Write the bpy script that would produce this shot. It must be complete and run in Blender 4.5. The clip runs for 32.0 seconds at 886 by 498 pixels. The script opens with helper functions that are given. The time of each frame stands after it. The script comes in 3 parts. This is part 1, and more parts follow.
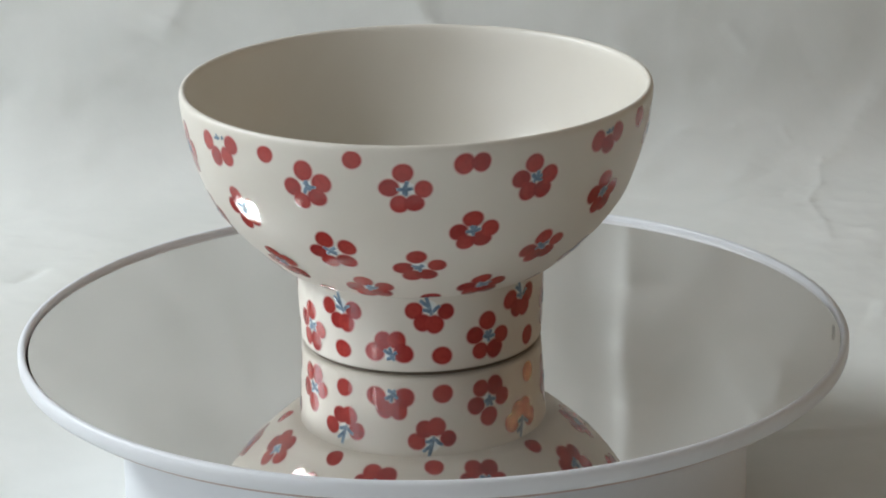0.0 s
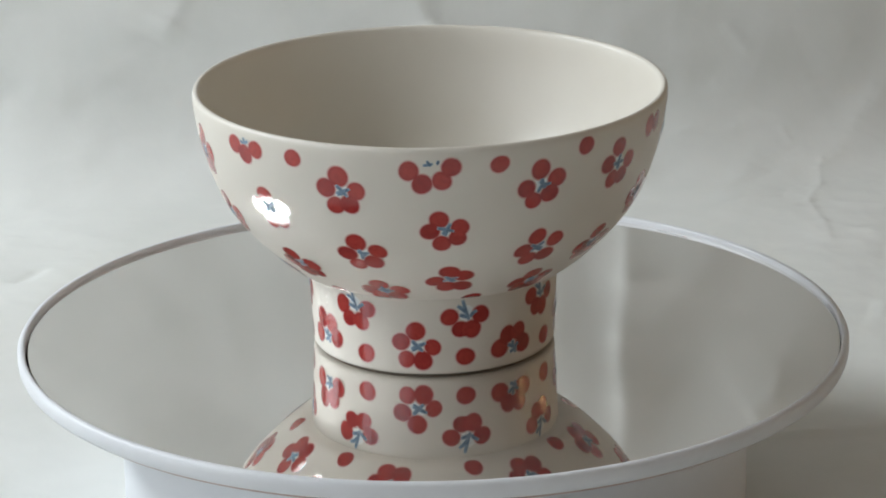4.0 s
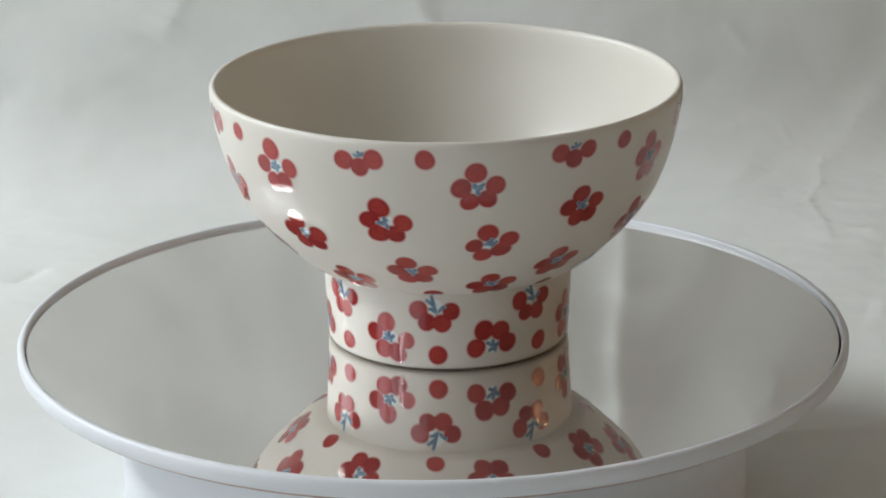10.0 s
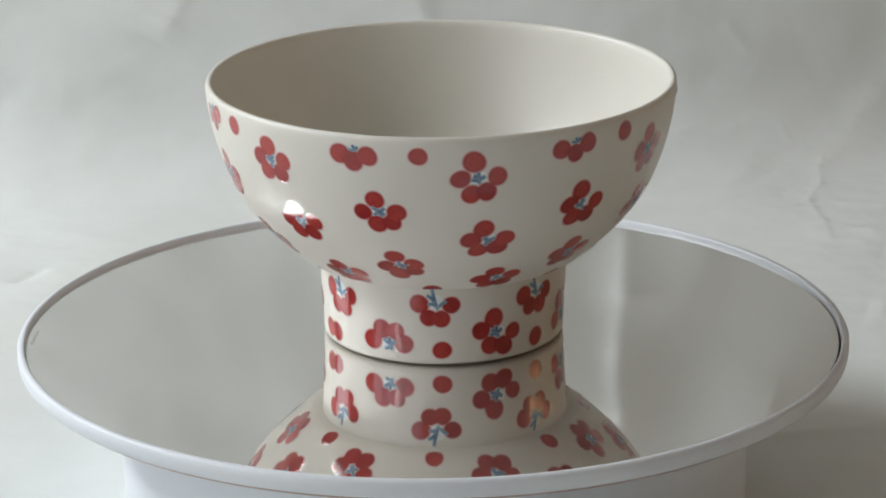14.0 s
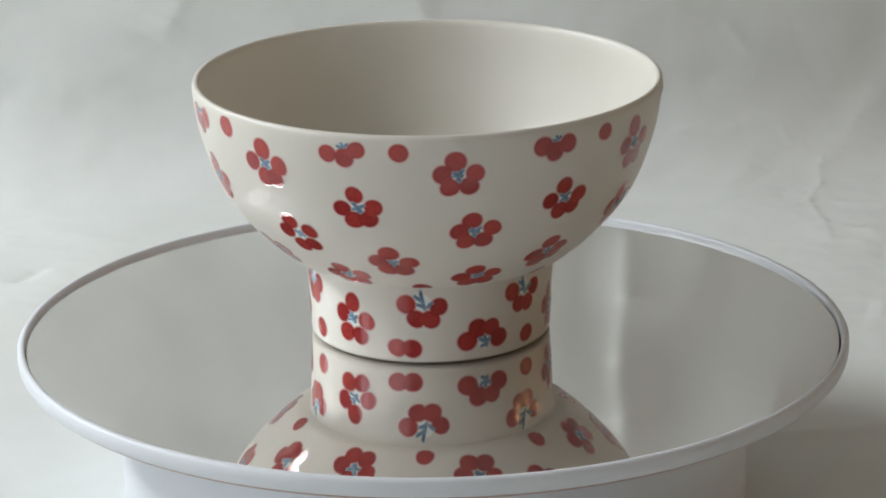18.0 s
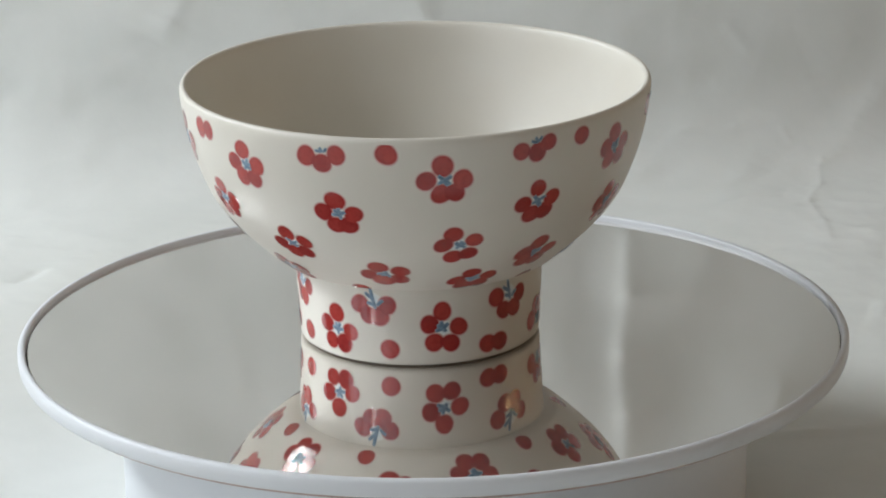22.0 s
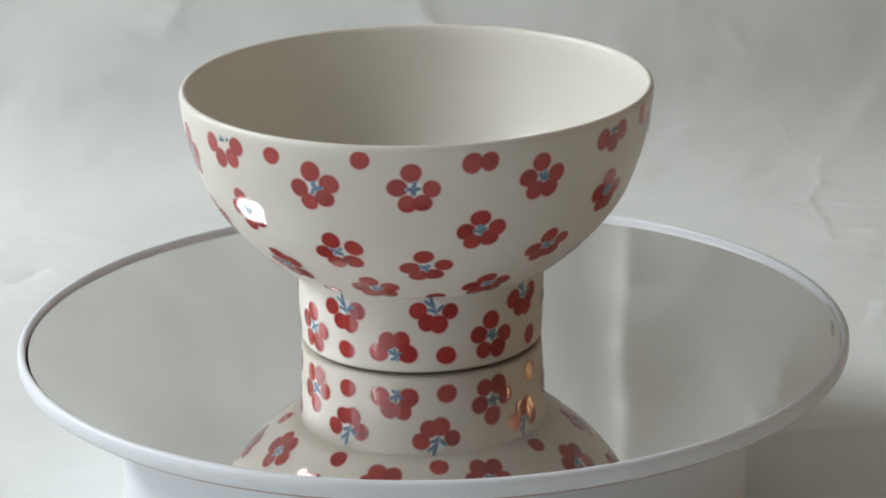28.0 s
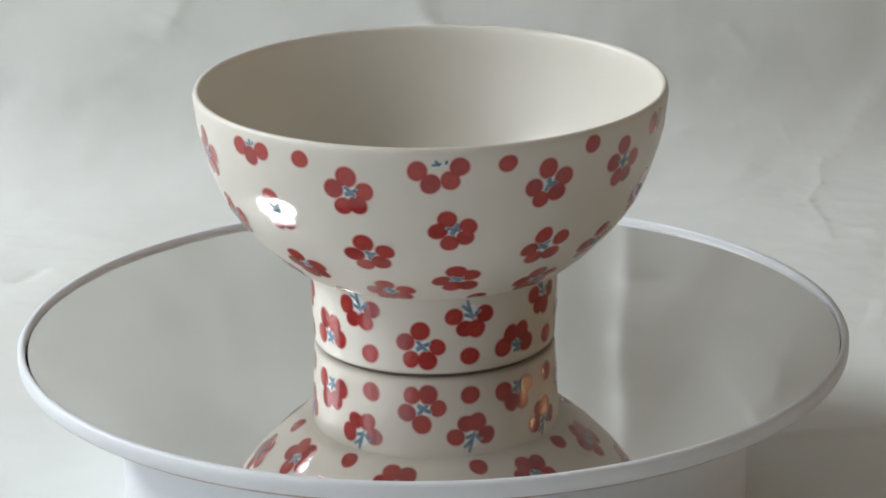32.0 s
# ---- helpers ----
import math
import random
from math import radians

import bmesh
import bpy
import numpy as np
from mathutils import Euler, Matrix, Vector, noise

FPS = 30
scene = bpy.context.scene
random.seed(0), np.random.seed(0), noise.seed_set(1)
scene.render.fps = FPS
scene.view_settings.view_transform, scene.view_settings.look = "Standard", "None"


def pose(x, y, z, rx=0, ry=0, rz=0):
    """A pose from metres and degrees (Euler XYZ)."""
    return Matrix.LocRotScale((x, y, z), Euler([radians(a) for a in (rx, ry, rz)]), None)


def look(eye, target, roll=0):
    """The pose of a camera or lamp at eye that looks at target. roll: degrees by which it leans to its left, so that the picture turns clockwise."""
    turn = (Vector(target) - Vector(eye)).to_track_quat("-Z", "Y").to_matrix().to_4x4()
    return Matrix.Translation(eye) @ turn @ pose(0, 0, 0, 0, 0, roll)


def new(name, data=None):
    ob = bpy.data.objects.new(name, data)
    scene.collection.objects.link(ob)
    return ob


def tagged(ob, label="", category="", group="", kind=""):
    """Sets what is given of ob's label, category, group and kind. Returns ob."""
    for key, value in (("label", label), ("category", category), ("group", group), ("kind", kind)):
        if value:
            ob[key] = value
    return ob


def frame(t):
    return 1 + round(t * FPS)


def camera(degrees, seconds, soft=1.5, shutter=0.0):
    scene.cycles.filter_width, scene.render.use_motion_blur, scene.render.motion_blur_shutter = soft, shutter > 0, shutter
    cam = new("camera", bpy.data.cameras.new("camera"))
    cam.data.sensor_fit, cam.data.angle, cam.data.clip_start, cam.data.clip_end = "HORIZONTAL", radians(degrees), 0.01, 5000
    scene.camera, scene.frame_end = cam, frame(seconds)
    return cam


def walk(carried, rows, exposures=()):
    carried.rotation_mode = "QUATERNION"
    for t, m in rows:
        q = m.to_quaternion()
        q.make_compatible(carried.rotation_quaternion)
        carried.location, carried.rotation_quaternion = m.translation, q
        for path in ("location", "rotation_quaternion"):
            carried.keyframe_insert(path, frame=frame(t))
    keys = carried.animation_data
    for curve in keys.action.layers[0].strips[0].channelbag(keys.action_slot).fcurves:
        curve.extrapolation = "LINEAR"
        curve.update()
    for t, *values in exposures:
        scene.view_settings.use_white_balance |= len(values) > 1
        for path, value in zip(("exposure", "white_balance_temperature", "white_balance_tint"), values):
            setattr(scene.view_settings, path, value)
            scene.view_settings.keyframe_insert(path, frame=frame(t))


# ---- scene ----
cam = camera(16.32, 32.0, soft=1.9)
EYE = (0.0, -0.70616, 0.24892)
AIM = (0.00359, 0.24522, -0.05907)
walk(cam, [(0.0, look(EYE, AIM, -0.868)), (32.0, look(EYE, AIM, -0.868))], exposures=[(0.0, -0.05), (8.0, -0.04), (24.0, -0.03), (32.0, 0.0)])

# ---- light: a daylight window high on the left, warm lamplight through a slatted opening on the right ----
FLOOR_Z = -0.052
WIN_X, WIN_Y0, WIN_Y1, WIN_Z0, WIN_Z1 = -0.74, -0.215, 0.485, 0.44, 0.615
# the high window slants: how much it rises towards its front end, and by which angle
RISE, SLANT = 0.2 * (WIN_Y1 - WIN_Y0), math.degrees(math.atan(0.2))
LOW_Y0, LOW_Y1, LOW_Z0, LOW_Z1 = -1.46, -0.28, -0.03, 0.79
GAP_Y, FRONT_X1 = -0.745, -0.60
PANE_Y0, PANE_Z0, PANE_Z1 = 0.16, 0.02, 0.345
# slits of warm light in the right wall: place along it, lower and upper end
SLITS = ((-0.045, 0.378, 0.463), (0.215, 0.392, 0.475), (0.665, 0.448, 0.535), (0.875, 0.495, 0.585))
WARM_Y0, WARM_Y1, WARM_Z0, WARM_Z1 = 0.05, 0.60, -0.03, 0.30
RX0, RX1, RY0, RY1, RZ1 = -0.77, 1.35, -1.5, 0.95, 1.45
world = bpy.data.worlds.new("world")
scene.world = world
world.use_nodes = True
sky = world.node_tree.nodes.new("ShaderNodeTexSky")
sky.sky_type, sky.sun_disc = "NISHITA", False
sky.sun_elevation, sky.sun_rotation = radians(38), radians(100)
world.node_tree.links.new(sky.outputs[0], world.node_tree.nodes["Background"].inputs[0])
world.node_tree.nodes["Background"].inputs[1].default_value = 0.1


def area_lamp(name, eye, target, sx, sy, watts, colour, roll=0):
    data = bpy.data.lights.new(name, "AREA")
    data.shape, data.size, data.size_y, data.energy, data.color = "RECTANGLE", sx, sy, watts, colour
    ob = new(name, data)
    ob.matrix_world = look(eye, target, roll)
    return ob


area_lamp("window_light", (WIN_X - 0.03, (WIN_Y0 + WIN_Y1) / 2, (WIN_Z0 + WIN_Z1 + RISE) / 2),
          (0.0, (WIN_Y0 + WIN_Y1) / 2 - 0.05, 0.25), (WIN_Y1 - WIN_Y0) * 1.02, WIN_Z1 - WIN_Z0, 10.5, (0.882, 0.947, 0.982), SLANT)
area_lamp("curtain_light", (WIN_X - 0.03, (LOW_Y0 + LOW_Y1) / 2, (LOW_Z0 + LOW_Z1) / 2),
          (0.0, (LOW_Y0 + LOW_Y1) / 2, 0.38), LOW_Y1 - LOW_Y0, LOW_Z1 - LOW_Z0, 5.0, (0.93, 0.957, 0.978))
area_lamp("front_curtain_light", ((RX0 + FRONT_X1) / 2, RY0 - 0.01, (LOW_Z0 + LOW_Z1) / 2), ((RX0 + FRONT_X1) / 2, 0.0, 0.38),
          FRONT_X1 - RX0, LOW_Z1 - LOW_Z0, 0.30, (0.93, 0.957, 0.978))
area_lamp("lower_pane_light", (WIN_X - 0.03, (PANE_Y0 + WIN_Y1) / 2, (PANE_Z0 + PANE_Z1) / 2), (0.0, (PANE_Y0 + WIN_Y1) / 2, (PANE_Z0 + PANE_Z1) / 2),
          WIN_Y1 - PANE_Y0, PANE_Z1 - PANE_Z0, 0.85, (0.93, 0.957, 0.978))
area_lamp("curtain_gap_light", (WIN_X - 0.02, GAP_Y, (LOW_Z0 + LOW_Z1) / 2), (0.0, GAP_Y, 0.38), 0.022, LOW_Z1 - LOW_Z0, 1.0, (0.93, 0.957, 0.978))
for slit_y, slit_z0, slit_z1 in SLITS:
    area_lamp("warm_slit_light", (RX1 + 0.004, slit_y, (slit_z0 + slit_z1) / 2), (0.0, slit_y, (slit_z0 + slit_z1) / 2), 0.0055, slit_z1 - slit_z0, 0.17, (1.0, 0.64, 0.31))
# broad warm fill, added low behind an unseen opening in the right wall
area_lamp("warm_fill_light", (RX1 + 0.02, (WARM_Y0 + WARM_Y1) / 2, (WARM_Z0 + WARM_Z1) / 2), (0.0, (WARM_Y0 + WARM_Y1) / 2, 0.1),
          WARM_Y1 - WARM_Y0, WARM_Z1 - WARM_Z0, 0.25, (1.0, 0.70, 0.40))


# ---- materials ----
def material(name, colour, rough=0.5, metal=0.0, spec=0.5):
    m = bpy.data.materials.new(name)
    m.use_nodes = True
    bsdf = m.node_tree.nodes["Principled BSDF"]
    bsdf.inputs["Base Color"].default_value = (*colour, 1)
    bsdf.inputs["Roughness"].default_value = rough
    bsdf.inputs["Metallic"].default_value = metal
    bsdf.inputs["Specular IOR Level"].default_value = spec
    return m, m.node_tree, bsdf


def noise_node(tree, scale, detail=4.0, rough=0.55):
    co = tree.nodes.new("ShaderNodeTexCoord")
    n = tree.nodes.new("ShaderNodeTexNoise")
    n.inputs["Scale"].default_value, n.inputs["Detail"].default_value, n.inputs["Roughness"].default_value = scale, detail, rough
    tree.links.new(co.outputs["Object"], n.inputs["Vector"])
    return n


def ramp(tree, source, stops):
    r = tree.nodes.new("ShaderNodeValToRGB")
    tree.links.new(source, r.inputs[0])
    while len(r.color_ramp.elements) < len(stops):
        r.color_ramp.elements.new(0.5)
    for el, (p, c) in zip(r.color_ramp.elements, stops):
        el.position, el.color = p, (*c, 1)
    return r.outputs[0]


def mix(tree, fac, a, b, kind="MIX"):
    n = tree.nodes.new("ShaderNodeMix")
    n.data_type, n.blend_type = "RGBA", kind
    for k, v in ((0, fac), (6, a), (7, b)):
        if isinstance(v, (int, float)):
            n.inputs[k].default_value = v
        elif isinstance(v, tuple):
            n.inputs[k].default_value = (*v, 1)
        else:
            tree.links.new(v, n.inputs[k])
    return n.outputs[2]


def bump(tree, bsdf, height, strength, distance):
    b = tree.nodes.new("ShaderNodeBump")
    b.inputs["Strength"].default_value, b.inputs["Distance"].default_value = strength, distance
    tree.links.new(height, b.inputs["Height"])
    tree.links.new(b.outputs[0], bsdf.inputs["Normal"])


# satin white stoneware glaze
GLAZE, tr, bs = material("satin_glaze", (0.63, 0.605, 0.55), 0.34)
big, fine = noise_node(tr, 25, 3), noise_node(tr, 900, 3)
tr.links.new(ramp(tr, big.outputs[0], [(0.3, (0.630, 0.595, 0.527)), (0.7, (0.670, 0.640, 0.577))]), bs.inputs["Base Color"])
tr.links.new(ramp(tr, fine.outputs[0], [(0.3, (0.385,) * 3), (0.75, (0.46,) * 3)]), bs.inputs["Roughness"])
bump(tr, bs, fine.outputs[0], 0.12, 0.0002)

bs.inputs["Coat Weight"].default_value, bs.inputs["Coat Roughness"].default_value = 0.05, 0.22

# dark colour under the foot, standing in for its contact shade
CONTACT, tr, bs = material("contact_shade", (0.30, 0.25, 0.20), 0.8)
fine = noise_node(tr, 1200, 4)
tr.links.new(ramp(tr, fine.outputs[0], [(0.3, (0.22, 0.18, 0.14)), (0.7, (0.36, 0.30, 0.24))]), bs.inputs["Base Color"])

# glossy red overglaze: thinner and pinker towards the edge of each dab
RED, tr, bs = material("red_overglaze", (0.40, 0.02, 0.018), 0.03)
edge = tr.nodes.new("ShaderNodeAttribute")
edge.attribute_name = "thin"
geo = tr.nodes.new("ShaderNodeNewGeometry")
cloud = noise_node(tr, 260, 4)
tone = ramp(tr, geo.outputs["Random Per Island"], [(0.0, (0.27, 0.022, 0.023)), (0.6, (0.325, 0.031, 0.029)), (1.0, (0.385, 0.045, 0.038))])
brush = noise_node(tr, 900, 3)
tone = mix(tr, ramp(tr, cloud.outputs[0], [(0.35, (0.0,) * 3), (0.75, (0.55,) * 3)]), tone, (0.43, 0.055, 0.045))
tone = mix(tr, ramp(tr, brush.outputs[0], [(0.45, (0.0,) * 3), (0.75, (0.40,) * 3)]), tone, (0.20, 0.015, 0.018))
pool = ramp(tr, edge.outputs["Fac"], [(0.62, (0.0,) * 3), (0.76, (0.5,) * 3)])
tone = mix(tr, pool, tone, (0.27, 0.018, 0.021))
rim_fac = ramp(tr, edge.outputs["Fac"], [(0.81, (0.0,) * 3), (0.86, (0.72,) * 3), (1.0, (1.0,) * 3)])
rim_tone = ramp(tr, edge.outputs["Fac"], [(0.84, (0.60, 0.27, 0.25)), (1.0, (0.65, 0.60, 0.545))])
tr.links.new(mix(tr, rim_fac, tone, rim_tone), bs.inputs["Base Color"])
bs.inputs["IOR"].default_value = 1.58
speck = noise_node(tr, 1700, 2)
lumps = tr.nodes.new("ShaderNodeMath")
lumps.operation, lumps.inputs[1].default_value = "MULTIPLY_ADD", 0.55
tr.links.new(speck.outputs[0], lumps.inputs[0])
tr.links.new(cloud.outputs[0], lumps.inputs[2])
bump(tr, bs, lumps.outputs[0], 0.11, 0.0004)

# blue brush strokes
BLUE, tr, bs = material("blue_overglaze", (0.10, 0.22, 0.34), 0.33)
edge = tr.nodes.new("ShaderNodeAttribute")
edge.attribute_name = "thin"
cloud = noise_node(tr, 700, 3)
tone = ramp(tr, cloud.outputs[0], [(0.3, (0.055, 0.105, 0.17)), (0.7, (0.18, 0.28, 0.38))])
tr.links.new(mix(tr, ramp(tr, edge.outputs["Fac"], [(0.3, (0.0,) * 3), (1.0, (0.65,) * 3)]), tone, (0.44, 0.54, 0.60)), bs.inputs["Base Color"])
WASH, tr, bs = material("pale_blue_wash", (0.62, 0.70, 0.74), 0.40)
edge = tr.nodes.new("ShaderNodeAttribute")
edge.attribute_name = "thin"
tr.links.new(ramp(tr, edge.outputs["Fac"], [(0.2, (0.60, 0.69, 0.74)), (1.0, (0.76, 0.76, 0.72))]), bs.inputs["Base Color"])

# white moulded plastic
PLASTIC, tr, bs = material("white_plastic", (0.80, 0.80, 0.80), 0.46)
big, fine = noise_node(tr, 18, 3), noise_node(tr, 600, 2)
tr.links.new(ramp(tr, big.outputs[0], [(0.3, (0.655, 0.675, 0.705)), (0.7, (0.715, 0.735, 0.765))]), bs.inputs["Base Color"])
bump(tr, bs, fine.outputs[0], 0.16, 0.0002)
# near-black colour standing in for the shade between mirror and lip
GAP_SHADE, tr, bs = material("gap_shade", (0.06, 0.045, 0.04), 0.7)
fine = noise_node(tr, 500, 2)
tr.links.new(ramp(tr, fine.outputs[0], [(0.3, (0.035, 0.026, 0.022)), (0.7, (0.09, 0.07, 0.06))]), bs.inputs["Base Color"])

SMEAR, tr, bs = material("grey_smear", (0.16, 0.15, 0.14), 0.6)
fine = noise_node(tr, 900, 3)
tr.links.new(ramp(tr, fine.outputs[0], [(0.35, (0.05,) * 3), (0.65, (0.25,) * 3)]), bs.inputs["Alpha"])

STRIP, tr, bs = material("brown_strip", (0.30, 0.19, 0.15), 0.6)
fine = noise_node(tr, 400, 2)
tr.links.new(ramp(tr, fine.outputs[0], [(0.3, (0.40, 0.29, 0.25)), (0.7, (0.50, 0.38, 0.34))]), bs.inputs["Base Color"])

MIRROR, tr, bs = material("mirror", (0.890, 0.873, 0.852), 0.012, 0.97)
smear = noise_node(tr, 14, 3)
tr.links.new(ramp(tr, smear.outputs[0], [(0.35, (0.010,) * 3), (0.8, (0.028,) * 3)]), bs.inputs["Roughness"])

# crumpled white paper
PAPER, tr, bs = material("crumpled_paper", (0.74, 0.745, 0.72), 0.75, spec=0.25)
big, mid, fine = noise_node(tr, 9, 5), noise_node(tr, 60, 4), noise_node(tr, 700, 3)
tone = ramp(tr, big.outputs[0], [(0.3, (0.70, 0.71, 0.685)), (0.7, (0.76, 0.77, 0.75))])
tone = mix(tr, ramp(tr, mid.outputs[0], [(0.4, (0.0,) * 3), (0.8, (0.35,) * 3)]), tone, (0.64, 0.66, 0.635))
tr.links.new(tone, bs.inputs["Base Color"])
warp = noise_node(tr, 22, 3)
cell = tr.nodes.new("ShaderNodeTexVoronoi")
cell.feature, cell.inputs["Scale"].default_value = "F1", 75.0
place = tr.nodes.new("ShaderNodeTexCoord")
shift = tr.nodes.new("ShaderNodeVectorMath")
shift.operation = "MULTIPLY_ADD"
shift.inputs[1].default_value = (0.03, 0.03, 0.03)
tr.links.new(warp.outputs["Color"], shift.inputs[0])
tr.links.new(place.outputs["Object"], shift.inputs[2])
tr.links.new(shift.outputs[0], cell.inputs["Vector"])
grain = tr.nodes.new("ShaderNodeMath")
grain.operation, grain.inputs[1].default_value = "MULTIPLY_ADD", 0.35
tr.links.new(mid.outputs[0], grain.inputs[0])
soft_cell = tr.nodes.new("ShaderNodeMath")
soft_cell.operation, soft_cell.inputs[1].default_value = "MULTIPLY", 0.35
tr.links.new(cell.outputs["Distance"], soft_cell.inputs[0])
tr.links.new(soft_cell.outputs[0], grain.inputs[2])
bump(tr, bs, grain.outputs[0], 0.26, 0.0022)

# ochre of the unseen right wall, chosen to bounce warm light
OCHRE, tr, bs = material("ochre_bounce", (0.45, 0.33, 0.19), 0.8)
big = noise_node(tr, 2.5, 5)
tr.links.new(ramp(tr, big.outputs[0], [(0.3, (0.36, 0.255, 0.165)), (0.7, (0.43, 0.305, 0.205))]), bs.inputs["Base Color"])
WALL, tr, bs = material("wall_paint", (0.50, 0.45, 0.38), 0.8)
big = noise_node(tr, 2.5, 5)
tr.links.new(ramp(tr, big.outputs[0], [(0.3, (0.25, 0.195, 0.135)), (0.7, (0.30, 0.235, 0.165))]), bs.inputs["Base Color"])
# pale tone that makes the unseen back wall a reflector
PALE, tr, bs = material("pale_bounce", (0.55, 0.52, 0.47), 0.8)
big = noise_node(tr, 2.5, 5)
tr.links.new(ramp(tr, big.outputs[0], [(0.3, (0.48, 0.45, 0.40)), (0.7, (0.55, 0.52, 0.47))]), bs.inputs["Base Color"])
CEIL, tr, bs = material("ceiling_paint", (0.75, 0.73, 0.69), 0.8)
big = noise_node(tr, 2.5, 4)
tr.links.new(ramp(tr, big.outputs[0], [(0.3, (0.75, 0.73, 0.69)), (0.7, (0.81, 0.79, 0.75))]), bs.inputs["Base Color"])
BOARDS, tr, bs = material("brown_floor", (0.26, 0.19, 0.13), 0.5)
big = noise_node(tr, 5, 6)
tr.links.new(ramp(tr, big.outputs[0], [(0.3, (0.20, 0.145, 0.10)), (0.7, (0.31, 0.23, 0.16))]), bs.inputs["Base Color"])


# ---- mesh helpers ----
def link(name, bm, mat, parent=None, label="", smooth=True):
    data = bpy.data.meshes.new(name)
    bm.normal_update()
    bm.to_mesh(data)
    bm.free()
    data.materials.append(mat)
    if smooth:
        for p in data.polygons:
            p.use_smooth = True
    ob = new(name, data)
    if parent is not None:
        ob.parent = parent
    if label:
        tagged(ob, label)
    return ob


def part(name, bm, mat, parent, label="", smooth=True):
    return link(name, bm, mat, parent, label, smooth)


def box(bm, x0, x1, y0, y1, z0, z1):
    v = [bm.verts.new((x, y, z)) for x in (x0, x1) for y in (y0, y1) for z in (z0, z1)]
    for f in ((0, 1, 3, 2), (4, 6, 7, 5), (0, 4, 5, 1), (2, 3, 7, 6), (0, 2, 6, 4), (1, 5, 7, 3)):
        bm.faces.new([v[i] for i in f])


def lathe(profile, segs=192):
    """A turned body from (r, z) points, outside first when they run upwards."""
    bm = bmesh.new()
    rings = []
    for r, z in profile:
        if r < 1e-6:
            rings.append([bm.verts.new((0, 0, z))] * segs)
        else:
            rings.append([bm.verts.new((r * math.sin(2 * math.pi * i / segs), -r * math.cos(2 * math.pi * i / segs), z)) for i in range(segs)])
    for a, b in zip(rings, rings[1:]):
        for i in range(segs):
            j = (i + 1) % segs
            quad = []
            for v in (a[i], a[j], b[j], b[i]):
                if v not in quad:
                    quad.append(v)
            if len(quad) > 2:
                bm.faces.new(quad)
    return bm


def spline(xs, ys, x):
    """Smooth curve through a few points."""
    i = min(max(sum(1 for q in xs if q <= x) - 1, 0), len(xs) - 2)
    m = lambda k: (ys[min(k + 1, len(xs) - 1)] - ys[max(k - 1, 0)]) / (xs[min(k + 1, len(xs) - 1)] - xs[max(k - 1, 0)])
    h = xs[i + 1] - xs[i]
    t = min(max((x - xs[i]) / h, 0), 1)
    return (2 * t**3 - 3 * t**2 + 1) * ys[i] + (t**3 - 2 * t**2 + t) * h * m(i) + (3 * t**2 - 2 * t**3) * ys[i + 1] + (t**3 - t**2) * h * m(i + 1)


# ---- the room that closes the place ----

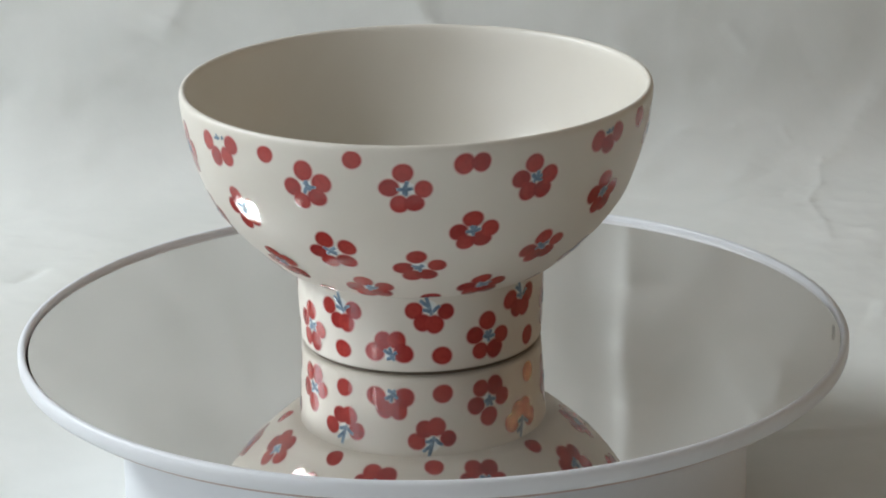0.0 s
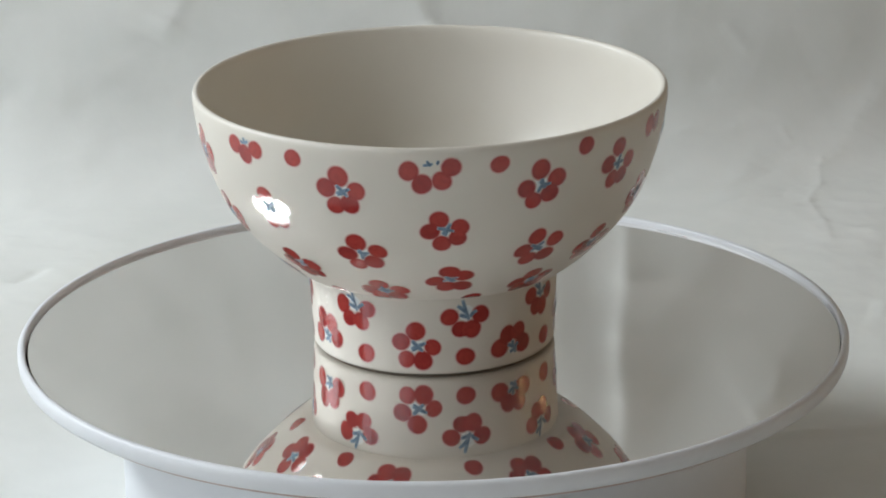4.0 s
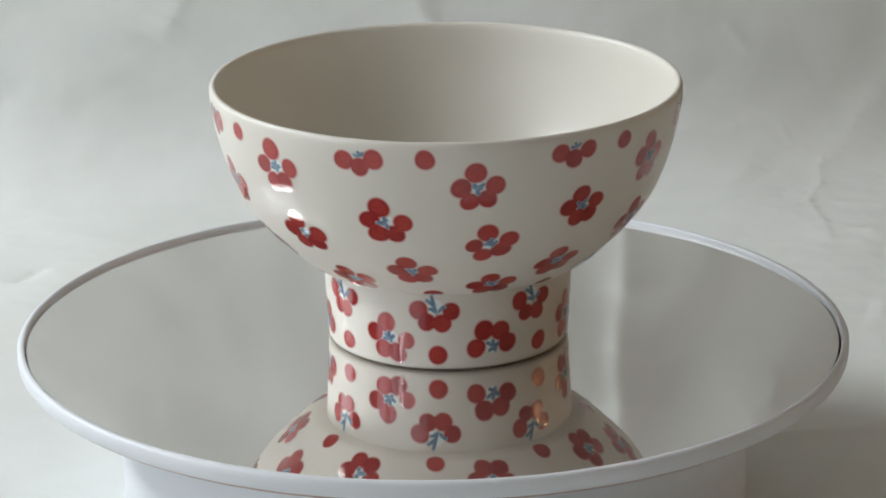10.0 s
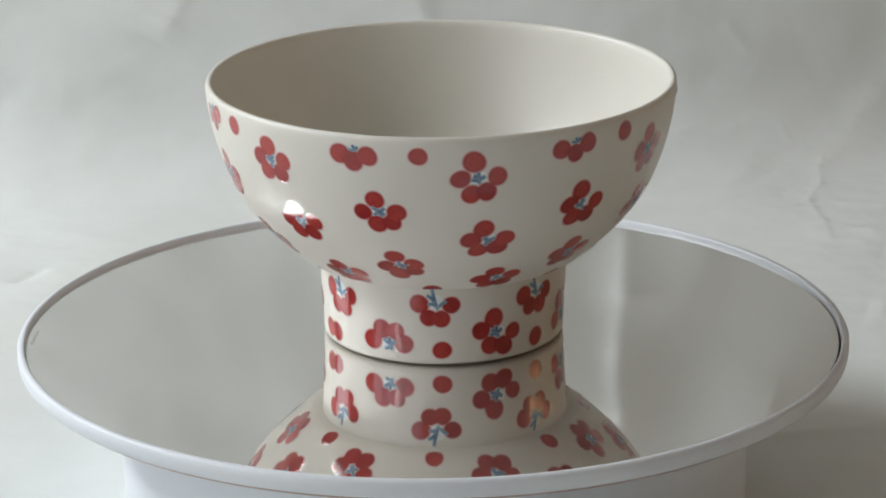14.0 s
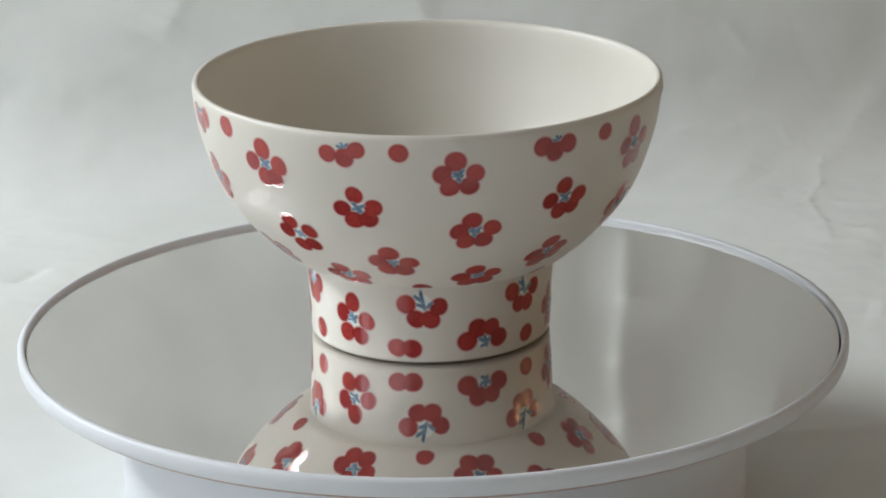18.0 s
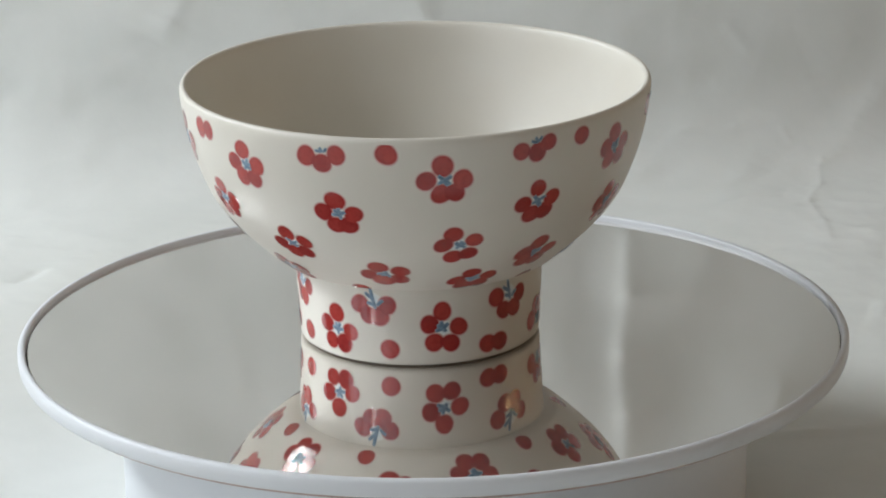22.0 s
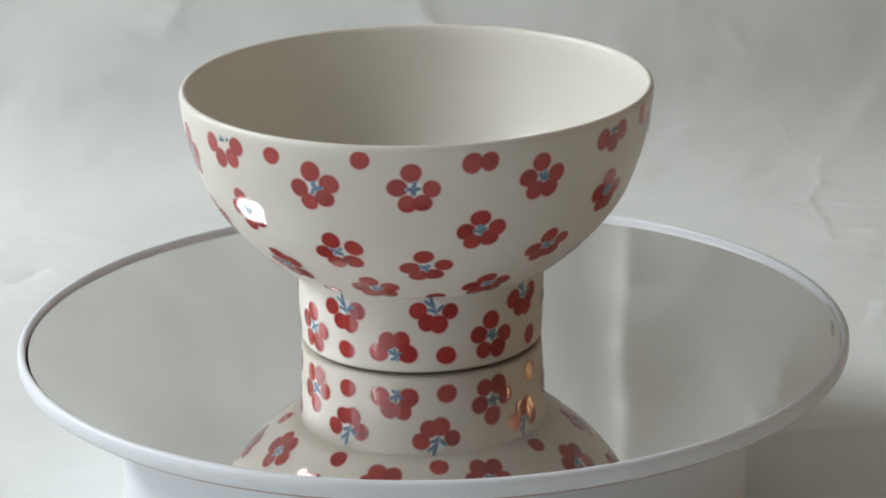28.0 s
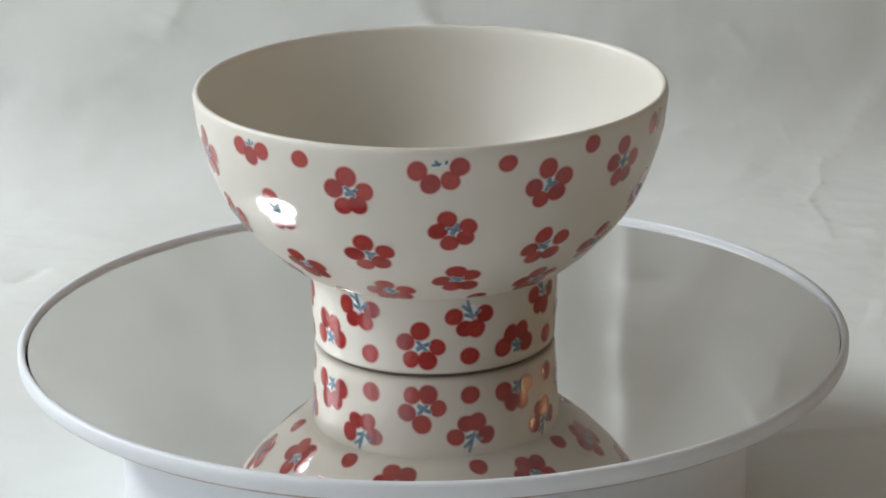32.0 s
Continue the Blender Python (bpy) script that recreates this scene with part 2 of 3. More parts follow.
def room():
    bm = bmesh.new()
    box(bm, RX0 - 0.1, RX1 + 0.1, RY0 - 0.1, RY1 + 0.1, FLOOR_Z - 0.1, FLOOR_Z - 0.002)
    tagged(link("floor", bm, BOARDS, smooth=False), "plain brown floor under the paper sheet", "floor", kind="structure")
    bm = bmesh.new()
    box(bm, RX0 - 0.1, RX1 + 0.1, RY0 - 0.1, RY1 + 0.1, RZ1, RZ1 + 0.08)
    tagged(link("ceiling", bm, CEIL, smooth=False), "plain off-white painted ceiling", "ceiling", kind="structure")
    bm = bmesh.new()
    box(bm, RX0, RX1, RY1, RY1 + 0.1, FLOOR_Z, RZ1)
    tagged(link("wall_back", bm, PALE, smooth=False), "unseen room wall toned pale to bounce light", "wall", kind="structure")
    bm = bmesh.new()
    box(bm, FRONT_X1, RX1, RY0 - 0.1, RY0, FLOOR_Z, RZ1)
    box(bm, RX0, FRONT_X1, RY0 - 0.1, RY0, LOW_Z1, RZ1)
    box(bm, RX0, FRONT_X1, RY0 - 0.1, RY0, FLOOR_Z, LOW_Z0)
    tagged(link("wall_front", bm, WALL, smooth=False), "plain beige painted room wall", "wall", kind="structure")
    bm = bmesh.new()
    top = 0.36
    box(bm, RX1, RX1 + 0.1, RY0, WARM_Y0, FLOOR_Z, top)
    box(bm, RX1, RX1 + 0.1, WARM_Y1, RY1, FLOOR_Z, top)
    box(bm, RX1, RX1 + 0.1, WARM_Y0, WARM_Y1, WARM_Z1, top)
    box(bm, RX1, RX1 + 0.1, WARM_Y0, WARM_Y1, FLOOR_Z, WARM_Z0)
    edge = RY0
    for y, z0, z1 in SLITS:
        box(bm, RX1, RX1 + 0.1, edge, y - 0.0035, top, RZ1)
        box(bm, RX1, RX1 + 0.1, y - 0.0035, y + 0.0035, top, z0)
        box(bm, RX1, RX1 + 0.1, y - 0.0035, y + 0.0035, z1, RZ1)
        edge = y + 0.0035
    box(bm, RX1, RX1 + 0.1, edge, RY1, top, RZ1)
    tagged(link("wall_right", bm, OCHRE, smooth=False), "unseen wall toned ochre to bounce warm light, with a low opening and narrow slits", "wall", kind="structure")
    bm = bmesh.new()
    box(bm, RX0 - 0.1, RX0, RY0, LOW_Y0, FLOOR_Z, RZ1)
    box(bm, RX0 - 0.1, RX0, LOW_Y1, WIN_Y0, FLOOR_Z, RZ1)
    box(bm, RX0 - 0.1, RX0, LOW_Y0, LOW_Y1, FLOOR_Z, LOW_Z0)
    box(bm, RX0 - 0.1, RX0, LOW_Y0, LOW_Y1, LOW_Z1, RZ1)
    box(bm, RX0 - 0.1, RX0, WIN_Y1, RY1, FLOOR_Z, RZ1)
    box(bm, RX0 - 0.1, RX0, WIN_Y0, PANE_Y0, FLOOR_Z, 0.40)
    box(bm, RX0 - 0.1, RX0, PANE_Y0, WIN_Y1, FLOOR_Z, PANE_Z0)
    box(bm, RX0 - 0.1, RX0, PANE_Y0, WIN_Y1, PANE_Z1, 0.40)
    slope = lambda z: ((WIN_Y0, z + RISE), (WIN_Y1, z))
    for lower, upper in ((((WIN_Y0, 0.40), (WIN_Y1, 0.40)), slope(WIN_Z0)), (slope(WIN_Z1), ((WIN_Y0, RZ1), (WIN_Y1, RZ1)))):
        v = [bm.verts.new((x, y, z)) for x in (RX0 - 0.1, RX0) for y, z in (*lower, *upper[::-1])]
        for f in ((0, 1, 2, 3), (7, 6, 5, 4), (0, 4, 5, 1), (1, 5, 6, 2), (2, 6, 7, 3), (3, 7, 4, 0)):
            bm.faces.new([v[i] for i in f])
    # unseen upright bars, added to break the curtain light into stripes
    for y, wide in ((-1.36, 0.03), (-1.20, 0.04), (-1.02, 0.04), (-0.86, 0.03), (-0.70, 0.05), (-0.50, 0.04)):
        box(bm, RX0 + 0.002, RX0 + 0.012, y, y + wide, LOW_Z0, LOW_Z1)
    tagged(link("wall_left", bm, WALL, smooth=False), "plain beige wall with three window openings and added light-striping bars", "wall", kind="structure")


room()


# ---- crumpled paper backdrop ----
# creases pressed into the sheet: two ends across and along it, height, softness before and behind the crease
CREASES = []


def fold(points, amp, wide, back=None):
    for (x0, y0), (x1, y1) in zip(points, points[1:]):
        CREASES.append((x0, y0, x1, y1, amp, wide, back or wide))


fold([(0.1389, 0.2788), (0.1315, 0.2747), (0.1295, 0.2704), (0.1286, 0.2593), (0.1232, 0.2422)], 0.00032, 0.0018, 0.0012)
fold([(0.1232, 0.2422), (0.1234, 0.2324), (0.1245, 0.2190), (0.1245, 0.2008)], 0.00028, 0.0018, 0.0012)
fold([(0.1218, 0.3388), (0.1235, 0.3235), (0.1259, 0.3159), (0.1294, 0.3076), (0.1318, 0.3031), (0.1361, 0.2968)], -0.00016, 0.0018, 0.0040)
fold([(0.1569, 0.3128), (0.1510, 0.3027), (0.1479, 0.2970), (0.1446, 0.2912), (0.1412, 0.2849), (0.1389, 0.2788)], 0.00022, 0.0024, 0.0044)
fold([(0.1002, 0.3256), (0.1070, 0.3165)], 0.0004, 0.0018, 0.0030)
fold([(0.1333, 0.3113), (0.1401, 0.3206), (0.1448, 0.3319)], 0.0002, 0.0034, 0.0044)
fold([(0.1191, 0.2890), (0.1220, 0.2836)], 0.0004, 0.0014)
fold([(0.0930, 0.2890), (0.1027, 0.2905), (0.1115, 0.2922)], 0.0003, 0.0016)
fold([(0.0814, 0.2877), (0.0892, 0.2907)], 0.0003, 0.0016)
fold([(-0.0788, 0.3458), (-0.0858, 0.3328), (-0.0891, 0.3271)], 0.0010, 0.0075, 0.0040)
fold([(-0.1061, 0.3250), (-0.0952, 0.3302), (-0.0834, 0.3360)], 0.00022, 0.0045)
fold([(-0.0059, 0.3440), (0.0008, 0.3295), (0.0031, 0.3228)], 0.0013, 0.0070, 0.0026)
fold([(-0.1463, 0.3215), (-0.1343, 0.3334)], 0.00025, 0.0030)
fold([(-0.1153, 0.3427), (-0.1165, 0.3239)], -0.0003, 0.0055)
fold([(-0.1135, 0.3185), (-0.1042, 0.3146)], 0.0003, 0.0020)
fold([(-0.1260, 0.1854), (-0.1200, 0.1958)], -0.0010, 0.0026, 0.0016)
fold([(0.0784, 0.0472), (0.0992, 0.0482), (0.1208, 0.0489)], 0.0010, 0.0018)
fold([(0.0671, 0.3978), (0.0657, 0.4201), (0.0651, 0.4420), (0.0653, 0.4641), (0.0664, 0.4866)], 0.0021, 0.0042, 0.0140)
fold([(0.1109, 0.4717), (0.1189, 0.4656), (0.1217, 0.4567)], 0.0007, 0.0040)
fold([(0.0743, 0.4736), (0.0863, 0.4632), (0.0983, 0.4563)], -0.0003, 0.0055)
fold([(-0.0715, 0.4273), (-0.0765, 0.4533)], 0.0004, 0.0080)
FOLDS = random.Random(11)
for _ in range(420):
    _x, _y, _a, _l = FOLDS.uniform(-0.20, 0.20), FOLDS.uniform(0.03, 0.40), FOLDS.uniform(-0.7, 1.5), FOLDS.uniform(0.006, 0.026)
    fold([(_x, _y), (_x + _l * math.cos(_a), _y + _l * math.sin(_a))], FOLDS.choice((-1, 1)) * FOLDS.uniform(0.00006, 0.00030), FOLDS.uniform(0.0012, 0.0036))


def crumple(u, v):
    """Height of the sheet's soft waves and polygonal facets at u across and v along it."""
    p = Vector((u, v, 0.0))
    calm = 1.0 - 0.9 * min(1.0, max(0.0, (v - 0.34) / 0.05))
    h = 0.0026 * (0.4 + 0.6 * calm) * noise.noise(p * 7.0 + Vector((3.1, 1.7, 0)))
    warp = Vector((noise.noise(p * 9.0), noise.noise(p * 9.0 + Vector((7, 3, 1))), 0)) * 0.03
    h += 0.0007 * calm * (1 - abs(noise.noise((p + warp) * Vector((14, 14, 1)) + Vector((0.4, 9.2, 2)))) * 2.2)
    if abs(u) < 0.22:
        near = noise.voronoi((p + warp * 0.5) * 24.0, distance_metric="DISTANCE")[0][0]
        h += 0.0006 * calm * near * near
        near = noise.voronoi((p + warp * 0.3) * Vector((62, 62, 1)) + Vector((3, 8, 1)), distance_metric="DISTANCE")[0][0]
        h += 0.00050 * calm * near * near
    h += (1.0 - calm) * (0.0040 * noise.noise(p * 21.0 + Vector((2.0, 5.0, 3.0))) + 0.0009 * abs(noise.noise((p + warp) * 34.0)))
    return h + 0.00008 * noise.noise(p * 110.0)


def press_creases(us, vs, height):
    """Add the creases to a grid of heights, rows along the sheet."""
    bend = np.array([[noise.noise(Vector((u, v, 0.0)) * 40.0) for u in us] for v in vs]) * 0.004
    across, along = np.meshgrid(np.array(us), np.array(vs))
    for x0, y0, x1, y1, amp, wide, back in CREASES:
        dx, dy = x1 - x0, y1 - y0
        long = math.hypot(dx, dy)
        reach = long + 6 * max(wide, back)
        i0, i1 = np.searchsorted(us, (min(x0, x1) - reach, max(x0, x1) + reach))
        j0, j1 = np.searchsorted(vs, (min(y0, y1) - reach, max(y0, y1) + reach))
        if i0 == i1 or j0 == j1:
            continue
        cut = (slice(j0, j1), slice(i0, i1))
        a, b = across[cut] - x0, along[cut] - y0
        s = (a * dx + b * dy) / long / long
        d = (a * dy - b * dx) / long * (1 if dy > 0 else -1) + bend[cut] * 0.4
        end = np.clip((0.5 - np.abs(s - 0.5) + 0.3) / 0.4, 0, 1)
        soft = np.where(d < 0, wide, back)
        height[cut] += amp * np.exp(-np.sqrt((d / soft) ** 2 + 0.04) + 0.2) * end * end * (3 - 2 * end)


COVE_Y, COVE_R, LEAN, SKEW, BOW = 0.258, 0.036, radians(81), 0.07, 0.32


def sheet_point(v):
    """Across-section of the sheet: flat, then a cove, then leaning back, then upright. Returns y, z and the normal."""
    if v < COVE_Y:
        return v, FLOOR_Z + 0.004, (0.0, 1.0)
    a = (v - COVE_Y) / COVE_R
    if a < LEAN:
        return COVE_Y + COVE_R * math.sin(a), FLOOR_Z + 0.004 + COVE_R * (1 - math.cos(a)), (-math.sin(a), math.cos(a))
    d = v - COVE_Y - COVE_R * LEAN
    if d > 0.05:
        return (COVE_Y + COVE_R * math.sin(LEAN) + 0.05 * math.cos(LEAN), FLOOR_Z + 0.004 + COVE_R * (1 - math.cos(LEAN)) + 0.05 * math.sin(LEAN) + d - 0.05, (-1.0, 0.0))
    return (COVE_Y + COVE_R * math.sin(LEAN) + d * math.cos(LEAN), FLOOR_Z + 0.004 + COVE_R * (1 - math.cos(LEAN)) + d * math.sin(LEAN), (-math.sin(LEAN), math.cos(LEAN)))


def backdrop():
    us = [-0.46 + 0.02 * i for i in range(13)] + [-0.20 + 0.0018 * i for i in range(162)] + [0.0925 + 0.0009 * i for i in range(81)] + [0.1655 + 0.0018 * i for i in range(30)] + [0.22 + 0.02 * i for i in range(13)]
    vs = [-0.50 + 0.02 * i for i in range(25)] + [0.0025 * i for i in range(48)] + [0.12 + 0.0015 * i for i in range(40)] + [0.18 + 0.0010 * i for i in range(195)] + [0.375 + 0.0025 * i for i in range(75)]
    height = np.array([[crumple(u, v) for u in us] for v in vs])
    press_creases(us, vs, height)
    bm = bmesh.new()
    grid = []
    for j, v in enumerate(vs):
        y, z, n = sheet_point(v)
        row = []
        for i, u in enumerate(us):
            flat = min(1.0, max(0.0, (math.hypot(u, y) - 0.075) / 0.03)) if v < COVE_Y else 1.0
            h = height[j, i] * flat
            far = min(1.0, max(0.0, (y - 0.10) / 0.15))
            row.append(bm.verts.new((u, y + n[0] * h + (SKEW * u + BOW * u * u) * far, max(z + n[1] * h, FLOOR_Z))))
        grid.append(row)
    for a, b in zip(grid, grid[1:]):
        for i in range(len(us) - 1):
            bm.faces.new((a[i], a[i + 1], b[i + 1], b[i]))
    ob = link("paper_backdrop", bm, PAPER)
    return tagged(ob, "crumpled white paper sheet swept up behind the turntable", "backdrop", kind="structure")


backdrop()


# ---- mirrored turntable ----
MIRROR_Z = -0.00033


def turntable():
    root = tagged(new("turntable"), "round white plastic display turntable with a mirrored top", "turntable")
    root.location = (0, 0, FLOOR_Z + 0.004)
    up = -FLOOR_Z - 0.004
    base = [(0.0, 0.0), (0.074, 0.0), (0.0754, 0.0008), (0.0760, 0.002), (0.0760, up - 0.006), (0.0752, up - 0.0052), (0.0, up - 0.0052)]
    part("base", lathe(base), PLASTIC, root, "white plastic drum base")
    z = up
    ring = [(0.0, z - 0.0049), (0.0940, z - 0.0049), (0.0945, z - 0.0039), (0.0982, z - 0.0038), (0.0990, z - 0.0035), (0.0996, z - 0.0029), (0.0999, z - 0.0021), (0.1000, z - 0.0010), (0.1000, z + 0.0002),
            (0.0997, z + 0.0007), (0.0992, z + 0.0010), (0.0986, z + 0.0010), (0.0983, z + 0.0008), (0.09815, z + 0.0002), (0.09815, z - 0.0016), (0.0, z - 0.0016)]
    platter = part("platter", lathe(ring), PLASTIC, root, "white plastic platter with a raised rounded lip")
    # thin brown strip that runs round below the platter's outer edge
    strip = [(0.0948, z - 0.0046), (0.0974, z - 0.0046), (0.0976, z - 0.0040), (0.0948, z - 0.0040)]
    part("strip_ring", lathe(strip + strip[:1]), STRIP, platter, "thin brown strip under the platter's edge")
    # ring at the bottom of the gap, its shade put into the colour
    gap = [(0.0972, z - 0.00155), (0.09812, z - 0.00155), (0.09812, z - 0.00145), (0.0972, z - 0.00145)]
    part("gap_shade_ring", lathe(gap + gap[:1]), GAP_SHADE, platter, "dark ring painting the shade in the gap round the mirror")
    plate = [(0.0, z - 0.0014), (0.0976, z - 0.0014), (0.0978, z - 0.0010), (0.0977, z + MIRROR_Z), (0.0, z + MIRROR_Z)]
    bm = lathe(plate)
    plate = part("mirror_plate", bm, MIRROR, platter, "round mirror set into the platter", smooth=False)
    plate.location = (0.0002, 0, 0)
    bm = bmesh.new()
    rows = []
    for i in range(13):
        f = i / 12
        a = radians(82.2 + 7.0 * f)
        w = 0.00045 * math.sin(math.pi * f) ** 0.6 * (1 + 0.25 * math.sin(9 * f)) + 0.00002
        r = 0.0961 + 0.0006 * f
        rows.append([bm.verts.new(((r + k * w) * math.sin(a), -(r + k * w) * math.cos(a), z + MIRROR_Z + 0.00002)) for k in (-1, 1)])
    for p, q in zip(rows, rows[1:]):
        bm.faces.new((p[0], p[1], q[1], q[0]))
    part("smear", bm, SMEAR, platter, "faint grey smear on the mirror")
    return root, platter


PLATTER = turntable()[1]

# ---- the bowl: a turned cup on a slightly tapered foot ----
CUP_Z = [0.0196, 0.0198, 0.0204, 0.0230, 0.0260, 0.0310, 0.0370, 0.0440, 0.0520, 0.0600, 0.0616]
CUP_R = [0.0298, 0.0316, 0.0333, 0.03663, 0.03992, 0.04475, 0.04907, 0.05205, 0.05444, 0.05573, 0.05578]


def cup_outside(n=80):
    return [(spline(CUP_Z, CUP_R, z), z) for z in [0.0196 + (0.0616 - 0.0196) * (i / n) ** 1.6 for i in range(n + 1)]]


def foot_outside(n=24):
    return [(0.0289 + 0.0009 * i / n, 0.0009 + 0.0187 * i / n) for i in range(n + 1)]


class Track:
    """Places on a turned side by angle and by the way along its outline."""

    def __init__(self, outline):
        self.pts = outline
        self.s = [0.0]
        for (r0, z0), (r1, z1) in zip(outline, outline[1:]):
            self.s.append(self.s[-1] + math.hypot(r1 - r0, z1 - z0))

    def way(self, z):
        for k, ((r0, z0), (r1, z1)) in enumerate(zip(self.pts, self.pts[1:])):
            if z <= z1:
                return self.s[k] + (z - z0) / (z1 - z0) * (self.s[k + 1] - self.s[k])
        return self.s[-1]

    def place(self, angle, z, du, dv, lift):
        s = min(max(self.way(z) + dv, 0.0), self.s[-1])
        k = 0
        while k < len(self.s) - 2 and self.s[k + 1] < s:
            k += 1
        (r0, z0), (r1, z1) = self.pts[k], self.pts[k + 1]
        t = (s - self.s[k]) / (self.s[k + 1] - self.s[k])
        dr, dz = r1 - r0, z1 - z0
        d = math.hypot(dr, dz)
        r, zz = r0 + t * dr, z0 + t * dz
        a = radians(angle) + du / r
        r, zz = r + lift * dz / d, zz - lift * dr / d
        return (r * math.sin(a), -r * math.cos(a), zz)


CUP, FOOT = Track(cup_outside()), Track(foot_outside())


def bowl_body(root):
    out = cup_outside()
    lip = [(0.05568, 0.0622), (0.05545, 0.06265), (0.0550, 0.0629), (0.05450, 0.06275), (0.05410, 0.0622), (0.05385, 0.0612)]
    inner = [(r - 0.0022 - 0.0016 * (0.0600 - z) / 0.0415, z + 0.0012 * (0.0600 - z) / 0.03) for r, z in reversed(out) if 0.0245 < z < 0.0602]
    bottom = [(0.030, 0.0222), (0.024, 0.0212), (0.012, 0.0206), (0.0, 0.0205)]
    under = [(0.0, 0.0185), (0.0285, 0.0186), (0.0292, 0.0192)]
    cup = part("cup", lathe(under + out + lip + inner + bottom, 256), GLAZE, root, "satin off-white ceramic cup")
    ring = [(0.0255, 0.0190), (0.0262, 0.0006), (0.0266, 0.0001), (0.0278, 0.0001), (0.0284, 0.00025), (0.0287, 0.0005)] + foot_outside()
    foot = part("foot", lathe(ring, 256), GLAZE, root, "satin off-white ceramic foot ring")
    # added ring: closes the gap to the mirror and darkens the contact line
    rest = [(0.0264, 0.0003), (0.0264, MIRROR_Z), (0.0270, MIRROR_Z), (0.0274, -0.0001), (0.0275, 0.0003)]
    part("contact_ring", lathe(rest, 192), CONTACT, root, "dark added ring under the foot, painting its contact shade")
    return cup, foot


def dab(bm, track, angle, z, cu, cv, rx, ry, turn, lift, rings=(0.0, 0.45, 0.79, 0.86, 0.93, 1.0), segs=28, wobble=0.05, seed=0, mates=(), dome=0.00002):
    """One brush dab: a thin patch of glaze lying on the side."""
    layer = bm.verts.layers.float.get("thin") or bm.verts.layers.float.new("thin")
    rnd = random.Random(seed)
    ph, am = rnd.uniform(0, 6.28), rnd.uniform(0.3, 1.0) * wobble
    ph2 = rnd.uniform(0, 6.28)
    loops = []
    for q in rings:
        loop = []
        for i in range(1 if q == 0 else segs):
            b = 2 * math.pi * i / segs
            k = 1 + am * math.sin(2 * b + ph) + 0.4 * am * math.sin(3 * b + ph2)
            x, y = rx * q * k * math.cos(b), ry * q * k * math.sin(b)
            du = cu + x * math.cos(turn) - y * math.sin(turn)
            dv = cv + x * math.sin(turn) + y * math.cos(turn)
            vert = bm.verts.new(track.place(angle, z, du, dv, lift + dome * (1 - q * q)))
            vert[layer] = min([q] + [math.hypot(du - mx, dv - my) / mr for mx, my, mr in mates])
            loop.append(vert)
        loops.append(loop)
    for i in range(segs):
        bm.faces.new((loops[0][0], loops[1][i], loops[1][(i + 1) % segs]))
    for a, b in zip(loops[1:], loops[2:]):
        for i in range(segs):
            j = (i + 1) % segs
            bm.faces.new((a[i], b[i], b[j], a[j]))


def stroke(bm, track, angle, z, pts, width, lift):
    """A tapering brush stroke through (across, along) points in metres."""
    layer = bm.verts.layers.float.get("thin") or bm.verts.layers.float.new("thin")
    n = 9
    xs = list(range(len(pts)))
    rows = []
    for i in range(n):
        f = i / (n - 1) * (len(pts) - 1)
        g = min(f + 0.05, len(pts) - 1)
        e = g - 0.1
        x, y = (spline(xs, [p[k] for p in pts], f) for k in (0, 1))
        tx, ty = (spline(xs, [p[k] for p in pts], g) - spline(xs, [p[k] for p in pts], max(e, 0)) for k in (0, 1))
        d = math.hypot(tx, ty) or 1.0
        w = width * (0.62 + 0.38 * math.sin(math.pi * (0.15 + 0.75 * i / (n - 1))))
        row = []
        for k, thin in ((-1, 1.0), (-0.5, 0.3), (0.5, 0.3), (1, 1.0)):
            vert = bm.verts.new(track.place(angle, z, x + ty / d * w * k / 2, y - tx / d * w * k / 2, lift * (0.3 if thin == 1 else 1)))
            vert[layer] = thin if 0 < i < n - 1 else 1.0
            row.append(vert)
        rows.append(row)
    for a, b in zip(rows, rows[1:]):
        for k in range(3):
            bm.faces.new((a[k + 1], a[k], b[k], b[k + 1]))


def turned(x, y, spin):
    """Turn a flower's own place clockwise by spin."""
    c, s = math.cos(spin), math.sin(spin)
    return x * c + y * s, y * c - x * s


MM = 0.001
COUNT = [0]


